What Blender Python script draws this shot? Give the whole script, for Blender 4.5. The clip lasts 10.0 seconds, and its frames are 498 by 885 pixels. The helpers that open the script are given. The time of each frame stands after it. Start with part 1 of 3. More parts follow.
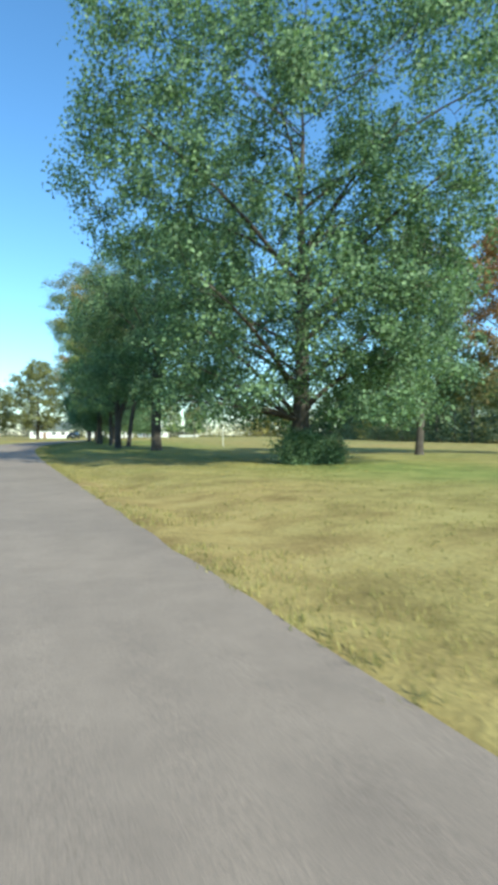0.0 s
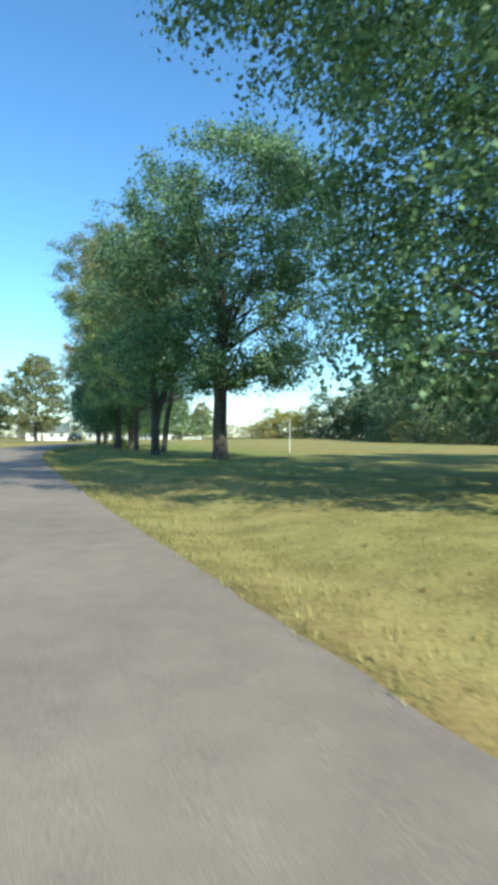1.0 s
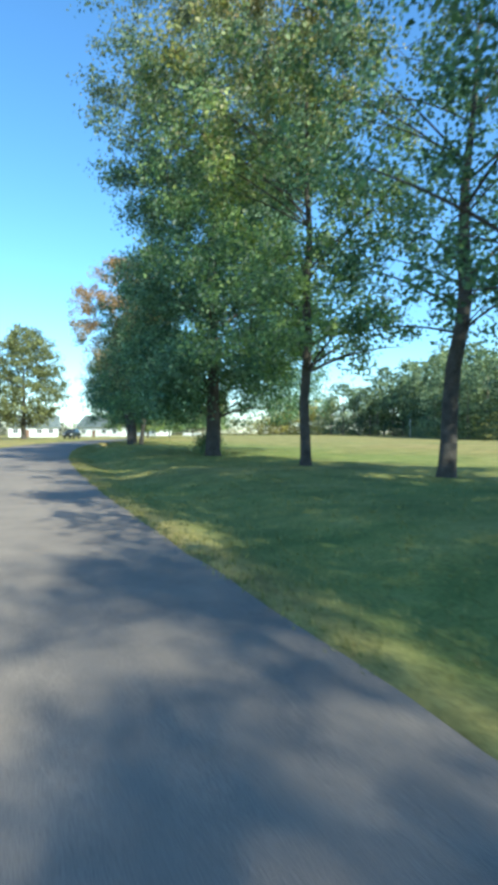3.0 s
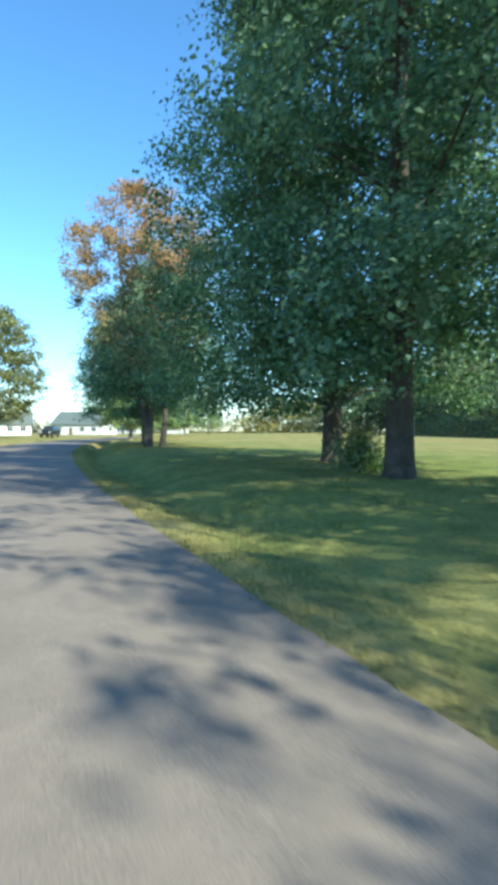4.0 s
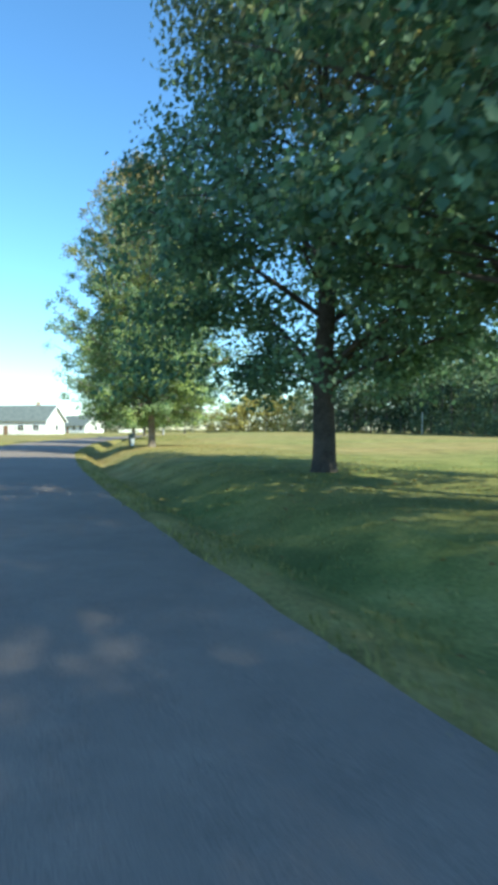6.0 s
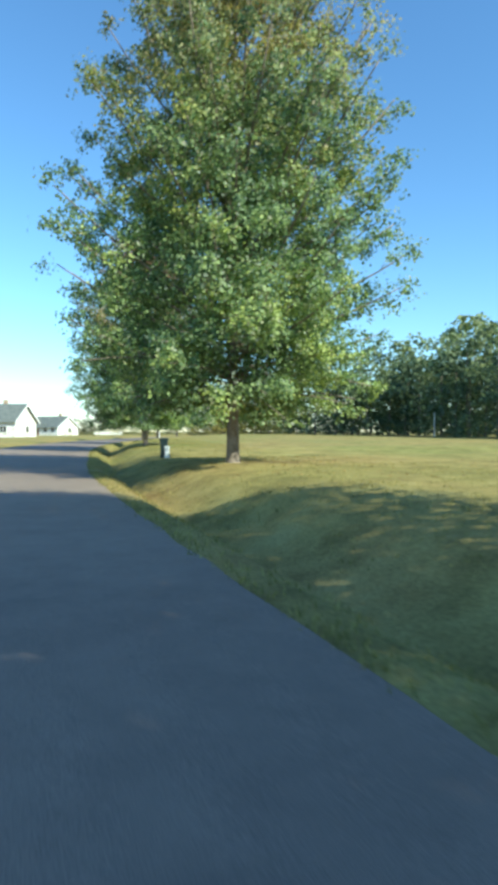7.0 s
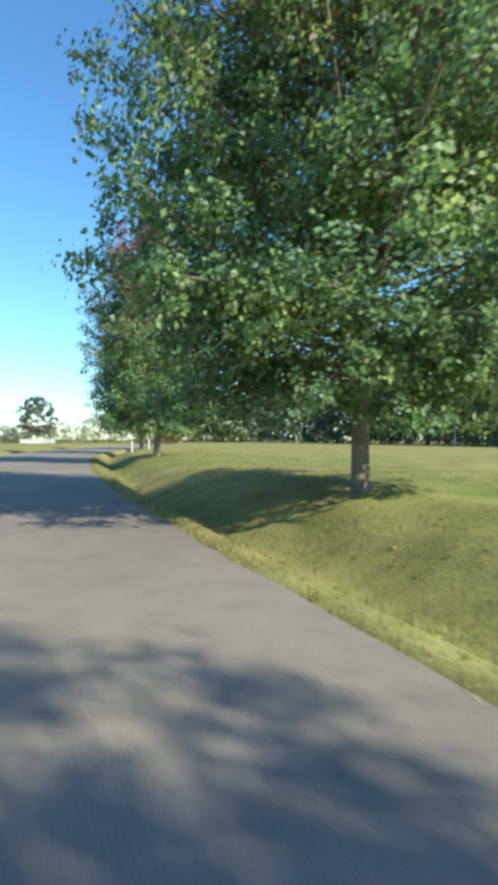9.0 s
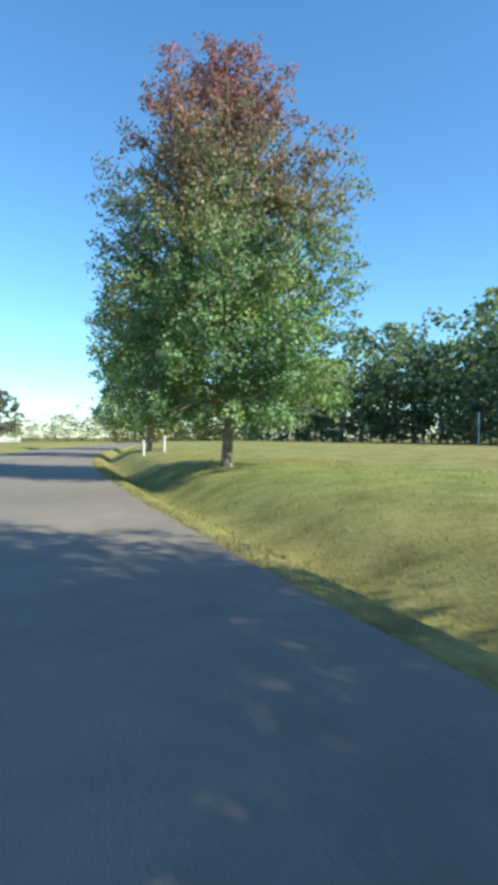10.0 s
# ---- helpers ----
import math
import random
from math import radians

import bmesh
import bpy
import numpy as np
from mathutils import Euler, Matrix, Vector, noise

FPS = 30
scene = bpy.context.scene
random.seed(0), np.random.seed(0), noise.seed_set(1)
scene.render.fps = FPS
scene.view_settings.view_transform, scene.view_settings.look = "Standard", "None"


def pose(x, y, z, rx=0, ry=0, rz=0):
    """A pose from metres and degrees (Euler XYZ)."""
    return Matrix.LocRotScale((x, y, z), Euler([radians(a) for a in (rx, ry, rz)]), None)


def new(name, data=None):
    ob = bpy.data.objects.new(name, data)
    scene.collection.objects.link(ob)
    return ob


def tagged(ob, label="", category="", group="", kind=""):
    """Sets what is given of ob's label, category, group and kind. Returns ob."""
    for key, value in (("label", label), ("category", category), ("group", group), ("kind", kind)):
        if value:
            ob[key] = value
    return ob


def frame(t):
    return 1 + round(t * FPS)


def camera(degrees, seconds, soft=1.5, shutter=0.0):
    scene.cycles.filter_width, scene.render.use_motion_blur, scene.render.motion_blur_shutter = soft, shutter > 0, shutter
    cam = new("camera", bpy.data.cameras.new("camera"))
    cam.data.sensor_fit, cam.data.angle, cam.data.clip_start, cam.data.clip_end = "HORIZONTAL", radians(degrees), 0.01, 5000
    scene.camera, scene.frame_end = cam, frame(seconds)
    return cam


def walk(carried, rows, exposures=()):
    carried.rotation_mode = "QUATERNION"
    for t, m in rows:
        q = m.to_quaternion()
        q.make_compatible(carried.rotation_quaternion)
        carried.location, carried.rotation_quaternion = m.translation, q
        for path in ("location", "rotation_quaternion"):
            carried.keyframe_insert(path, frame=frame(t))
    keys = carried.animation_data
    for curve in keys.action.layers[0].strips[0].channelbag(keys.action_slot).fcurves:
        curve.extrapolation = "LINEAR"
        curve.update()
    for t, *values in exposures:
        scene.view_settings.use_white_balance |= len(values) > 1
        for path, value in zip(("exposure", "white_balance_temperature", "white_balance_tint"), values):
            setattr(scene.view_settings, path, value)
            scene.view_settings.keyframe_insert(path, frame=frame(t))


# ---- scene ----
# ---- camera and path: a car drives along a gently bending road, the camera looks to its right ----
cam = camera(46.0, 10.0, soft=4.8, shutter=0.1)
ROWS = [  # seconds, x, y, z, pitch, yaw
    (0, 0.00, 0.00, 1.22, -0.74, -23.03),
    (0.5, 0.01, 6.69, 1.22, -0.48, -23.34),
    (1, 0.03, 13.46, 1.22, -0.54, -23.53),
    (1.5, 0.07, 20.30, 1.22, -0.62, -23.55),
    (2, 0.14, 27.23, 1.22, -0.83, -23.71),
    (2.5, 0.27, 34.23, 1.22, -0.93, -24.66),
    (3.8, 1.13, 52.76, 1.22, -1.04, -27.15),
    (4, 1.36, 55.64, 1.22, -1.15, -28.02),
    (4.3, 1.75, 59.97, 1.22, -1.55, -28.61),
    (5, 2.95, 70.09, 1.22, -2.23, -30.93),
    (5.5, 4.06, 77.34, 1.22, -1.58, -32.69),
    (6.8, 7.93, 96.21, 1.22, -1.22, -36.74),
    (7, 8.65, 99.07, 1.22, -1.07, -37.35),
    (7.2, 9.40, 101.92, 1.22, -0.97, -38.19),
    (7.5, 10.57, 106.13, 1.22, -1.06, -39.43),
    (8, 12.68, 113.03, 1.22, -0.75, -40.86),
    (8.5, 14.96, 119.77, 1.22, -1.19, -42.35),
    (9, 17.42, 126.33, 1.22, -0.33, -44.83),
    (9.5, 20.04, 132.71, 1.22, -0.62, -46.11),
    (10, 22.81, 138.92, 1.22, -0.50, -48.12),
]
walk(cam, [(t, pose(x, y, z, 90 + pitch, 0, yaw)) for t, x, y, z, pitch, yaw in ROWS], [(0, 0.87, 4900, -6), (1.0, 0.89, 4850, -6), (2.5, 1.08, 4700, -6), (3.8, 1.12, 4700, -6), (5.7, 1.12, 4800, -6), (7.0, 0.95, 4950, -6), (10, 0.87, 4850, -6)])

# ---- sky and sun: clear morning, the sun low behind the camera ----
SUN_AZ, SUN_EL = 168.5, 35.0  # degrees clockwise from +y, degrees above the horizon
world = bpy.data.worlds.new("sky")
scene.world = world
world.use_nodes = True
wn = world.node_tree.nodes
sky = wn.new("ShaderNodeTexSky")
sky.sky_type, sky.sun_disc = "NISHITA", False
sky.sun_elevation, sky.sun_rotation = radians(SUN_EL), radians(SUN_AZ)
sky.air_density, sky.dust_density, sky.ozone_density, sky.altitude = 1.45, 0.0, 2.4, 1500
world.node_tree.links.new(sky.outputs[0], wn["Background"].inputs[0])
wn["Background"].inputs[1].default_value = 0.1
SUN_DIR = Vector((math.sin(radians(SUN_AZ)) * math.cos(radians(SUN_EL)), math.cos(radians(SUN_AZ)) * math.cos(radians(SUN_EL)), math.sin(radians(SUN_EL))))
lamp = bpy.data.lights.new("sun", "SUN")
lamp.energy, lamp.angle, lamp.color = 4.8, radians(0.53), (1.0, 0.805, 0.51)
sun = new("sun", lamp)
sun.matrix_world = Matrix.Translation((0, 0, 60)) @ SUN_DIR.to_track_quat("Z", "Y").to_matrix().to_4x4()


# ---- materials ----
def material(name, rough=0.8, metal=0.0, spec=0.3):
    m = bpy.data.materials.new(name)
    m.use_nodes = True
    b = m.node_tree.nodes["Principled BSDF"]
    b.inputs["Roughness"].default_value, b.inputs["Metallic"].default_value = rough, metal
    b.inputs["Specular IOR Level"].default_value = spec
    return m, m.node_tree.nodes, m.node_tree.links, b


def add_noise(n, l, scale, detail=4.0, rough=0.55, coords="Object", stretch=None):
    tc = n.new("ShaderNodeTexCoord")
    tex = n.new("ShaderNodeTexNoise")
    tex.inputs["Scale"].default_value, tex.inputs["Detail"].default_value, tex.inputs["Roughness"].default_value = scale, detail, rough
    if stretch:
        mp = n.new("ShaderNodeMapping")
        mp.inputs["Scale"].default_value = stretch
        l.new(tc.outputs[coords], mp.inputs[0])
        l.new(mp.outputs[0], tex.inputs["Vector"])
    else:
        l.new(tc.outputs[coords], tex.inputs["Vector"])
    return tex


def add_ramp(n, l, src, stops):
    r = n.new("ShaderNodeValToRGB")
    e = r.color_ramp.elements
    while len(e) < len(stops):
        e.new(0.5)
    for el, (p, c) in zip(e, stops):
        el.position, el.color = p, (*c, 1)
    l.new(src, r.inputs[0])
    return r


def add_mix(n, l, fac, a, b, mode="MIX"):
    m = n.new("ShaderNodeMix")
    m.data_type, m.blend_type = "RGBA", mode
    for sock, v in ((m.inputs[0], fac), (m.inputs[6], a), (m.inputs[7], b)):
        if hasattr(v, "is_linked"):
            l.new(v, sock)
        elif isinstance(v, tuple):
            sock.default_value = (*v, 1)
        else:
            sock.default_value = v
    return m.outputs[2]


def add_bump(n, l, b, src, strength, dist):
    bp = n.new("ShaderNodeBump")
    bp.inputs["Strength"].default_value, bp.inputs["Distance"].default_value = strength, dist
    l.new(src, bp.inputs["Height"])
    l.new(bp.outputs[0], b.inputs["Normal"])


def mottled(name, dark, light, scale, rough=0.8, metal=0.0, spec=0.3, bump=0.2, fine=14.0):
    m, n, l, b = material(name, rough, metal, spec)
    big, small = add_noise(n, l, scale), add_noise(n, l, scale * fine, 3)
    c = add_ramp(n, l, big.outputs[0], [(0.3, dark), (0.7, light)])
    c2 = add_mix(n, l, 0.35, c.outputs[0], add_ramp(n, l, small.outputs[0], [(0.35, dark), (0.65, light)]).outputs[0])
    l.new(c2, b.inputs["Base Color"])
    add_bump(n, l, b, small.outputs[0], bump, 0.01)
    return m


def lawn_material():
    m, n, l, b = material("lawn", 0.95, 0, 0.15)
    big, mid, small = add_noise(n, l, 0.10, 5), add_noise(n, l, 0.9, 5, 0.65), add_noise(n, l, 24.0, 4, 0.7)
    green = add_ramp(n, l, mid.outputs[0], [(0.3, (0.13, 0.165, 0.044)), (0.55, (0.235, 0.25, 0.07)), (0.75, (0.33, 0.32, 0.105))])
    tan = add_ramp(n, l, mid.outputs[0], [(0.3, (0.215, 0.145, 0.055)), (0.55, (0.38, 0.285, 0.11)), (0.8, (0.46, 0.38, 0.165))])
    at = n.new("ShaderNodeAttribute")
    at.attribute_name = "dry"
    add = n.new("ShaderNodeMath")
    add.operation = "ADD"
    sc = n.new("ShaderNodeMapRange")
    sc.inputs["From Min"].default_value, sc.inputs["From Max"].default_value = 0.3, 0.7
    sc.inputs["To Min"].default_value, sc.inputs["To Max"].default_value = -0.35, 0.45
    l.new(big.outputs[0], sc.inputs[0])
    l.new(at.outputs["Fac"], add.inputs[0])
    l.new(sc.outputs[0], add.inputs[1])
    add.use_clamp = True
    c = add_mix(n, l, add.outputs[0], green.outputs[0], tan.outputs[0])
    g = add_ramp(n, l, small.outputs[0], [(0.3, (0.62, 0.62, 0.62)), (0.7, (1.25, 1.25, 1.2))])
    l.new(add_mix(n, l, 1.0, c, g.outputs[0], "MULTIPLY"), b.inputs["Base Color"])
    add_bump(n, l, b, small.outputs[0], 0.7, 0.03)
    return m


def asphalt_material():
    m, n, l, b = material("asphalt", 0.85, 0, 0.3)
    big, mid, grit = add_noise(n, l, 0.25, 4), add_noise(n, l, 2.2, 5, 0.65), add_noise(n, l, 160.0, 2, 0.6)
    c = add_ramp(n, l, mid.outputs[0], [(0.3, (0.208, 0.165, 0.138)), (0.7, (0.30, 0.238, 0.196))])
    c2 = add_mix(n, l, 0.4, c.outputs[0], add_ramp(n, l, big.outputs[0], [(0.35, (0.175, 0.142, 0.122)), (0.65, (0.325, 0.26, 0.212))]).outputs[0])
    g = add_ramp(n, l, grit.outputs[0], [(0.35, (0.6, 0.6, 0.6)), (0.65, (1.35, 1.33, 1.3))])
    l.new(add_mix(n, l, 0.8, c2, g.outputs[0], "MULTIPLY"), b.inputs["Base Color"])
    add_bump(n, l, b, grit.outputs[0], 0.5, 0.006)
    return m


def leaf_material(name, dark, light, autumn=None, start=0.5, amount=1.0, patch=None, gloss=0.54, patch_size=0.11, silver=None):
    """Leaves: a colour of its own for each, green below and turned towards the top where there is an autumn colour."""
    m, n, l, b = material(name, gloss, 0, 0.42 if gloss < 0.55 else 0.2)
    geo = n.new("ShaderNodeNewGeometry")
    stops = [(0.0, dark), (0.75, light), (1.0, tuple(v * 1.5 for v in light))]
    if silver:
        stops = [(0.0, dark), (0.55, light), (0.86, tuple(v * 1.45 for v in light)), (0.90, silver), (1.0, tuple(v * 1.25 for v in silver))]
    c = add_ramp(n, l, geo.outputs["Random Per Island"], stops).outputs[0]
    if patch:
        pn = add_noise(n, l, patch_size, 3, 0.6)
        pr = add_ramp(n, l, pn.outputs[0], [(0.32, (0.6, 0.66, 0.72)), (0.5, (1.0, 1.0, 1.0)), (0.68, patch)])
        c = add_mix(n, l, 1.0, c, pr.outputs[0], "MULTIPLY")
    if autumn:
        tc = n.new("ShaderNodeTexCoord")
        sep = n.new("ShaderNodeSeparateXYZ")
        l.new(tc.outputs["Generated"], sep.inputs[0])
        ns = add_noise(n, l, 0.45, 4, 0.7)
        w = n.new("ShaderNodeMath")
        w.operation = "MULTIPLY_ADD"
        w.inputs[1].default_value = 0.9
        l.new(ns.outputs[0], w.inputs[0])
        l.new(sep.outputs[2], w.inputs[2])
        rnd = n.new("ShaderNodeMath")
        rnd.operation = "MULTIPLY_ADD"
        rnd.inputs[1].default_value = 0.35
        l.new(geo.outputs["Random Per Island"], rnd.inputs[0])
        l.new(w.outputs[0], rnd.inputs[2])
        mr = n.new("ShaderNodeMapRange")
        mr.inputs["From Min"].default_value, mr.inputs["From Max"].default_value = start + 0.48, start + 0.98
        mr.inputs["To Max"].default_value = amount
        l.new(rnd.outputs[0], mr.inputs[0])
        t2 = add_ramp(n, l, geo.outputs["Random Per Island"], [(0.0, tuple(v * 0.55 for v in autumn)), (1.0, autumn)])
        c = add_mix(n, l, mr.outputs[0], c, t2.outputs[0])
    l.new(c, b.inputs["Base Color"])
    tr = n.new("ShaderNodeBsdfTranslucent")
    l.new(add_mix(n, l, 1.0, c, (1.18, 1.25, 0.82), "MULTIPLY"), tr.inputs[0])
    mx = n.new("ShaderNodeMixShader")
    mx.inputs[0].default_value = 0.42
    l.new(b.outputs[0], mx.inputs[1])
    l.new(tr.outputs[0], mx.inputs[2])
    l.new(mx.outputs[0], n["Material Output"].inputs[0])
    return m


LAWN, ASPHALT = lawn_material(), asphalt_material()
BARK = mottled("bark", (0.042, 0.036, 0.032), (0.125, 0.108, 0.094), 3.0, 0.95, 0, 0.1, 0.9, 8)
BARK_PALE = mottled("maple_bark", (0.12, 0.098, 0.078), (0.34, 0.285, 0.235), 3.0, 0.95, 0, 0.1, 0.9, 8)
LEAF_OAK = leaf_material("oak_leaf", (0.06, 0.106, 0.064), (0.185, 0.262, 0.128))
LEAF_OAK_BROWN = leaf_material("browning_oak_leaf", (0.07, 0.122, 0.082), (0.19, 0.276, 0.17), (0.27, 0.19, 0.12), 0.62, 0.6)
LEAF_RUSSET = leaf_material("russet_leaf", (0.07, 0.11, 0.06), (0.19, 0.23, 0.11), (0.42, 0.23, 0.10), 0.16, 0.85)
LEAF_ORANGE = leaf_material("orange_topped_leaf", (0.066, 0.12, 0.079), (0.186, 0.27, 0.162), (0.58, 0.325, 0.15), 0.31, 0.85)
LEAF_MAPLE = leaf_material("maple_leaf", (0.071, 0.129, 0.067), (0.265, 0.34, 0.142), (0.44, 0.28, 0.13), 0.60, 0.7, patch=(1.65, 1.42, 0.85), patch_size=0.45, silver=(0.30, 0.335, 0.27))
LEAF_RED = leaf_material("red_topped_maple_leaf", (0.07, 0.13, 0.065), (0.24, 0.336, 0.144), (0.43, 0.125, 0.19), 0.55, 0.85, patch=(1.5, 1.3, 0.8), patch_size=0.45, silver=(0.30, 0.335, 0.27))
LEAF_RUST = leaf_material("rust_topped_maple_leaf", (0.069, 0.127, 0.062), (0.241, 0.328, 0.138), (0.44, 0.165, 0.17), 0.56, 0.75, patch=(1.6, 1.38, 0.85), patch_size=0.45, silver=(0.30, 0.335, 0.27))
LEAF_WOOD = leaf_material("woodland_leaf", (0.095, 0.13, 0.085), (0.235, 0.275, 0.165), patch=(1.55, 1.38, 1.05), gloss=0.8)
LEAF_GOLD = leaf_material("golden_brush_leaf", (0.19, 0.17, 0.05), (0.48, 0.41, 0.13), gloss=0.8)
LEAF_FAR = leaf_material("far_tree_leaf", (0.085, 0.10, 0.045), (0.25, 0.25, 0.105), gloss=0.8)

LEAF_TAN = leaf_material("thin_tan_leaf", (0.10, 0.10, 0.08), (0.215, 0.20, 0.15), gloss=0.8)

# ---- the road's line ----
TURN_RATE = [-0.271, -0.252, -1.461, -2.806, -3.273, -3.218, -3.46, -3.623, -3.499]  # degrees a second
PACE = [13.30, 14.33, 14.90, 13.49]  # metres a second


def road_line():
    ts = np.arange(0, 10.0001, 0.05)
    rate = np.interp(ts, np.arange(0, 10.1, 1.25), TURN_RATE)
    v = np.interp(ts, [0, 3.3, 6.6, 10], PACE)
    hd = np.r_[0, np.cumsum((rate[1:] + rate[:-1]) / 2 * 0.05)]
    step = np.r_[0, (v[1:] + v[:-1]) / 2 * 0.05]
    s, head = list(np.cumsum(step)), list(hd)
    while s[-1] < 2000:
        d = 1.0 if s[-1] < 400 else 100.0
        past = s[-1] - 142
        head.append(head[-1] - 0.25 * max(0.0, min(1.0, 1 - (past - 45) / 50)) * (d if d < 2 else 0))
        s.append(s[-1] + d)
    s, head = np.array([-2000.0, *s]), np.radians(np.array([head[0], *head]))
    mid, ds = (head[1:] + head[:-1]) / 2, np.diff(s)
    x, y = np.r_[0, np.cumsum(-np.sin(mid) * ds)], np.r_[0, np.cumsum(np.cos(mid) * ds)]
    x, y = x - np.interp(0, s, x), y - np.interp(0, s, y)
    return s, x, y, head


LINE_S, LINE_X, LINE_Y, LINE_H = road_line()


def place(s, l, z=0.0):
    """World point at s metres along the road and l metres to the right of the car's line."""
    h = np.interp(s, LINE_S, LINE_H)
    return np.array([np.interp(s, LINE_S, LINE_X) + l * math.cos(h), np.interp(s, LINE_S, LINE_Y) + l * math.sin(h), z])


def along(x, y):
    """The inverse of place()."""
    keep = (LINE_S > -200) & (LINE_S < 420)
    s, px, py, hh = LINE_S[keep], LINE_X[keep], LINE_Y[keep], LINE_H[keep]
    i = int(np.argmin((px - x) ** 2 + (py - y) ** 2))
    a = hh[i]
    return s[i] - (x - px[i]) * math.sin(a) + (y - py[i]) * math.cos(a), (x - px[i]) * math.cos(a) + (y - py[i]) * math.sin(a)


EDGE_L = -4.4


def edge_r(s):
    return float(np.interp(s, [100, 118, 127, 147, 160], [1.72, 1.75, 2.1, 2.2, 2.3]))


def ground_z(s, l):
    e = edge_r(s)
    deep = float(np.interp(s, [20, 60, 90, 110], [0.10, 0.14, 0.26, 0.40]))
    high = float(np.interp(s, [20, 60, 110, 119, 124, 129, 140], [0.12, 0.20, 0.33, 0.32, 0.10, 0.32, 0.38]))
    lump = 0.05 * noise.noise((s * 0.22, l * 0.3, 0.0)) + 0.02 * noise.noise((s * 0.9, l * 0.9, 4.0))
    if l >= e:
        z = float(np.interp(l - e, [0, 0.4, 1.05, 1.6, 2.3, 3.4, 20, 58, 90], [-0.005, -0.02, -deep, -deep * 0.55, high * 0.45, high, high + 0.05, 0.05, 0.2]))
        return z + lump * min(1.0, (l - e) / 1.5)
    if l <= EDGE_L:
        d = EDGE_L - l
        return float(np.interp(d, [0, 0.4, 1.3, 2.6, 6, 60], [-0.005, -0.02, -0.3, 0.05, 0.2, 0.1])) + lump * min(1.0, d / 1.5)
    return -0.05 - 0.25 * min(1.0, (l - EDGE_L) * 2, (e - l) * 2)


# ---- mesh tools ----
def mesh_object(name, verts, faces, mat, parent=None, label="", smooth=False):
    me = bpy.data.meshes.new(name)
    if isinstance(faces, np.ndarray):  # many triangles
        me.vertices.add(len(verts))
        me.vertices.foreach_set("co", np.asarray(verts, np.float32).ravel())
        me.loops.add(faces.size)
        me.loops.foreach_set("vertex_index", faces.astype(np.int32).ravel())
        me.polygons.add(len(faces))
        me.polygons.foreach_set("loop_start", np.arange(0, faces.size, 3, dtype=np.int32))
        me.update(calc_edges=True)
    else:
        me.from_pydata([tuple(v) for v in verts], [], faces)
        me.update()
    if smooth:
        me.polygons.foreach_set("use_smooth", [True] * len(me.polygons))
    me.materials.append(mat)
    ob = new(name, me)
    if parent:
        ob.parent = parent
    return tagged(ob, label) if label else ob


def part(name, bm, mat, parent, label="", bevel=0.0):
    if bevel:
        bmesh.ops.bevel(bm, geom=bm.edges[:], offset=bevel, segments=2, profile=0.6, affect="EDGES", clamp_overlap=True)
    me = bpy.data.meshes.new(name)
    bm.to_mesh(me)
    bm.free()
    me.materials.append(mat)
    ob = new(name, me)
    ob.parent = parent
    return tagged(ob, label) if label else ob


def box(cx, cy, cz, sx, sy, sz, top=1.0):
    bm = bmesh.new()
    bmesh.ops.create_cube(bm, size=1)
    for v in bm.verts:
        k = top if v.co.z > 0 else 1.0
        v.co = Vector((cx + v.co.x * sx * k, cy + v.co.y * sy * k, cz + v.co.z * sz))
    return bm


def rod(r, depth, m, seg=14, r2=None):
    bm = bmesh.new()
    bmesh.ops.create_cone(bm, cap_ends=True, segments=seg, radius1=r, radius2=r if r2 is None else r2, depth=depth, matrix=m)
    return bm


# ---- ground and road ----
def build_ground():
    ss = np.r_[-1500, -700, -300, -120, -60, np.arange(-30, 200, 0.8), np.arange(200, 340, 4), 400, 600, 1000, 1900]
    ls = np.r_[-1500, -600, -250, -120, -60, -30, -16, -11, -9, -7.6, -6.6, -5.8, -5.2, -4.8]
    inner = [0.0, 0.2, 0.4, 0.6, 0.8, 1.05, 1.3, 1.6, 1.95, 2.3, 2.7, 3.1, 3.6, 4.2, 5, 6, 7.2, 8.6, 10.5, 13, 17, 22, 30, 40, 52, 64, 80, 110, 150, 215]
    verts, dry = [], []
    cols = len(ls) + 4 + len(inner)
    for s in ss:
        e = edge_r(s) + 0.07 * noise.noise((s * 0.7, 0, 0)) + 0.04 * noise.noise((s * 2.3, 3, 0))
        row = [*ls, EDGE_L - 0.02, EDGE_L + 0.5, e - 0.5, e - 0.06, *[e + i for i in inner]]
        for l in row:
            p = place(s, l)
            verts.append((p[0], p[1], ground_z(s, l)))
            d = l - e
            near = max(0.0, 1 - abs(d - 0.1) / 0.7)
            early = float(np.interp(s, [0, 22, 45], [0.95, 0.75, 0.12])) * float(np.interp(d, [0, 4, 9], [1, 0.8, 0.2]))
            late = float(np.interp(s, [95, 108, 116, 124, 150], [0.1, 0.8, 0.7, 0.5, 0.55])) * float(np.interp(d, [1.5, 4, 8], [1, 0.85, 0.8]))
            field = 0.52 * float(np.interp(d, [9, 20], [0, 1]))
            dry.append(max(0.75 * near, early if d > -1 else 0.3, late, field))
    faces = [(r * cols + c, r * cols + c + 1, (r + 1) * cols + c + 1, (r + 1) * cols + c) for r in range(len(ss) - 1) for c in range(cols - 1)]
    ob = mesh_object("ground", np.array(verts), faces, LAWN, smooth=True)
    at = ob.data.attributes.new("dry", "FLOAT", "POINT")
    at.data.foreach_set("value", dry)
    return tagged(ob, "mown lawn with dry tan patches and a roadside ditch", "lawn", kind="structure")


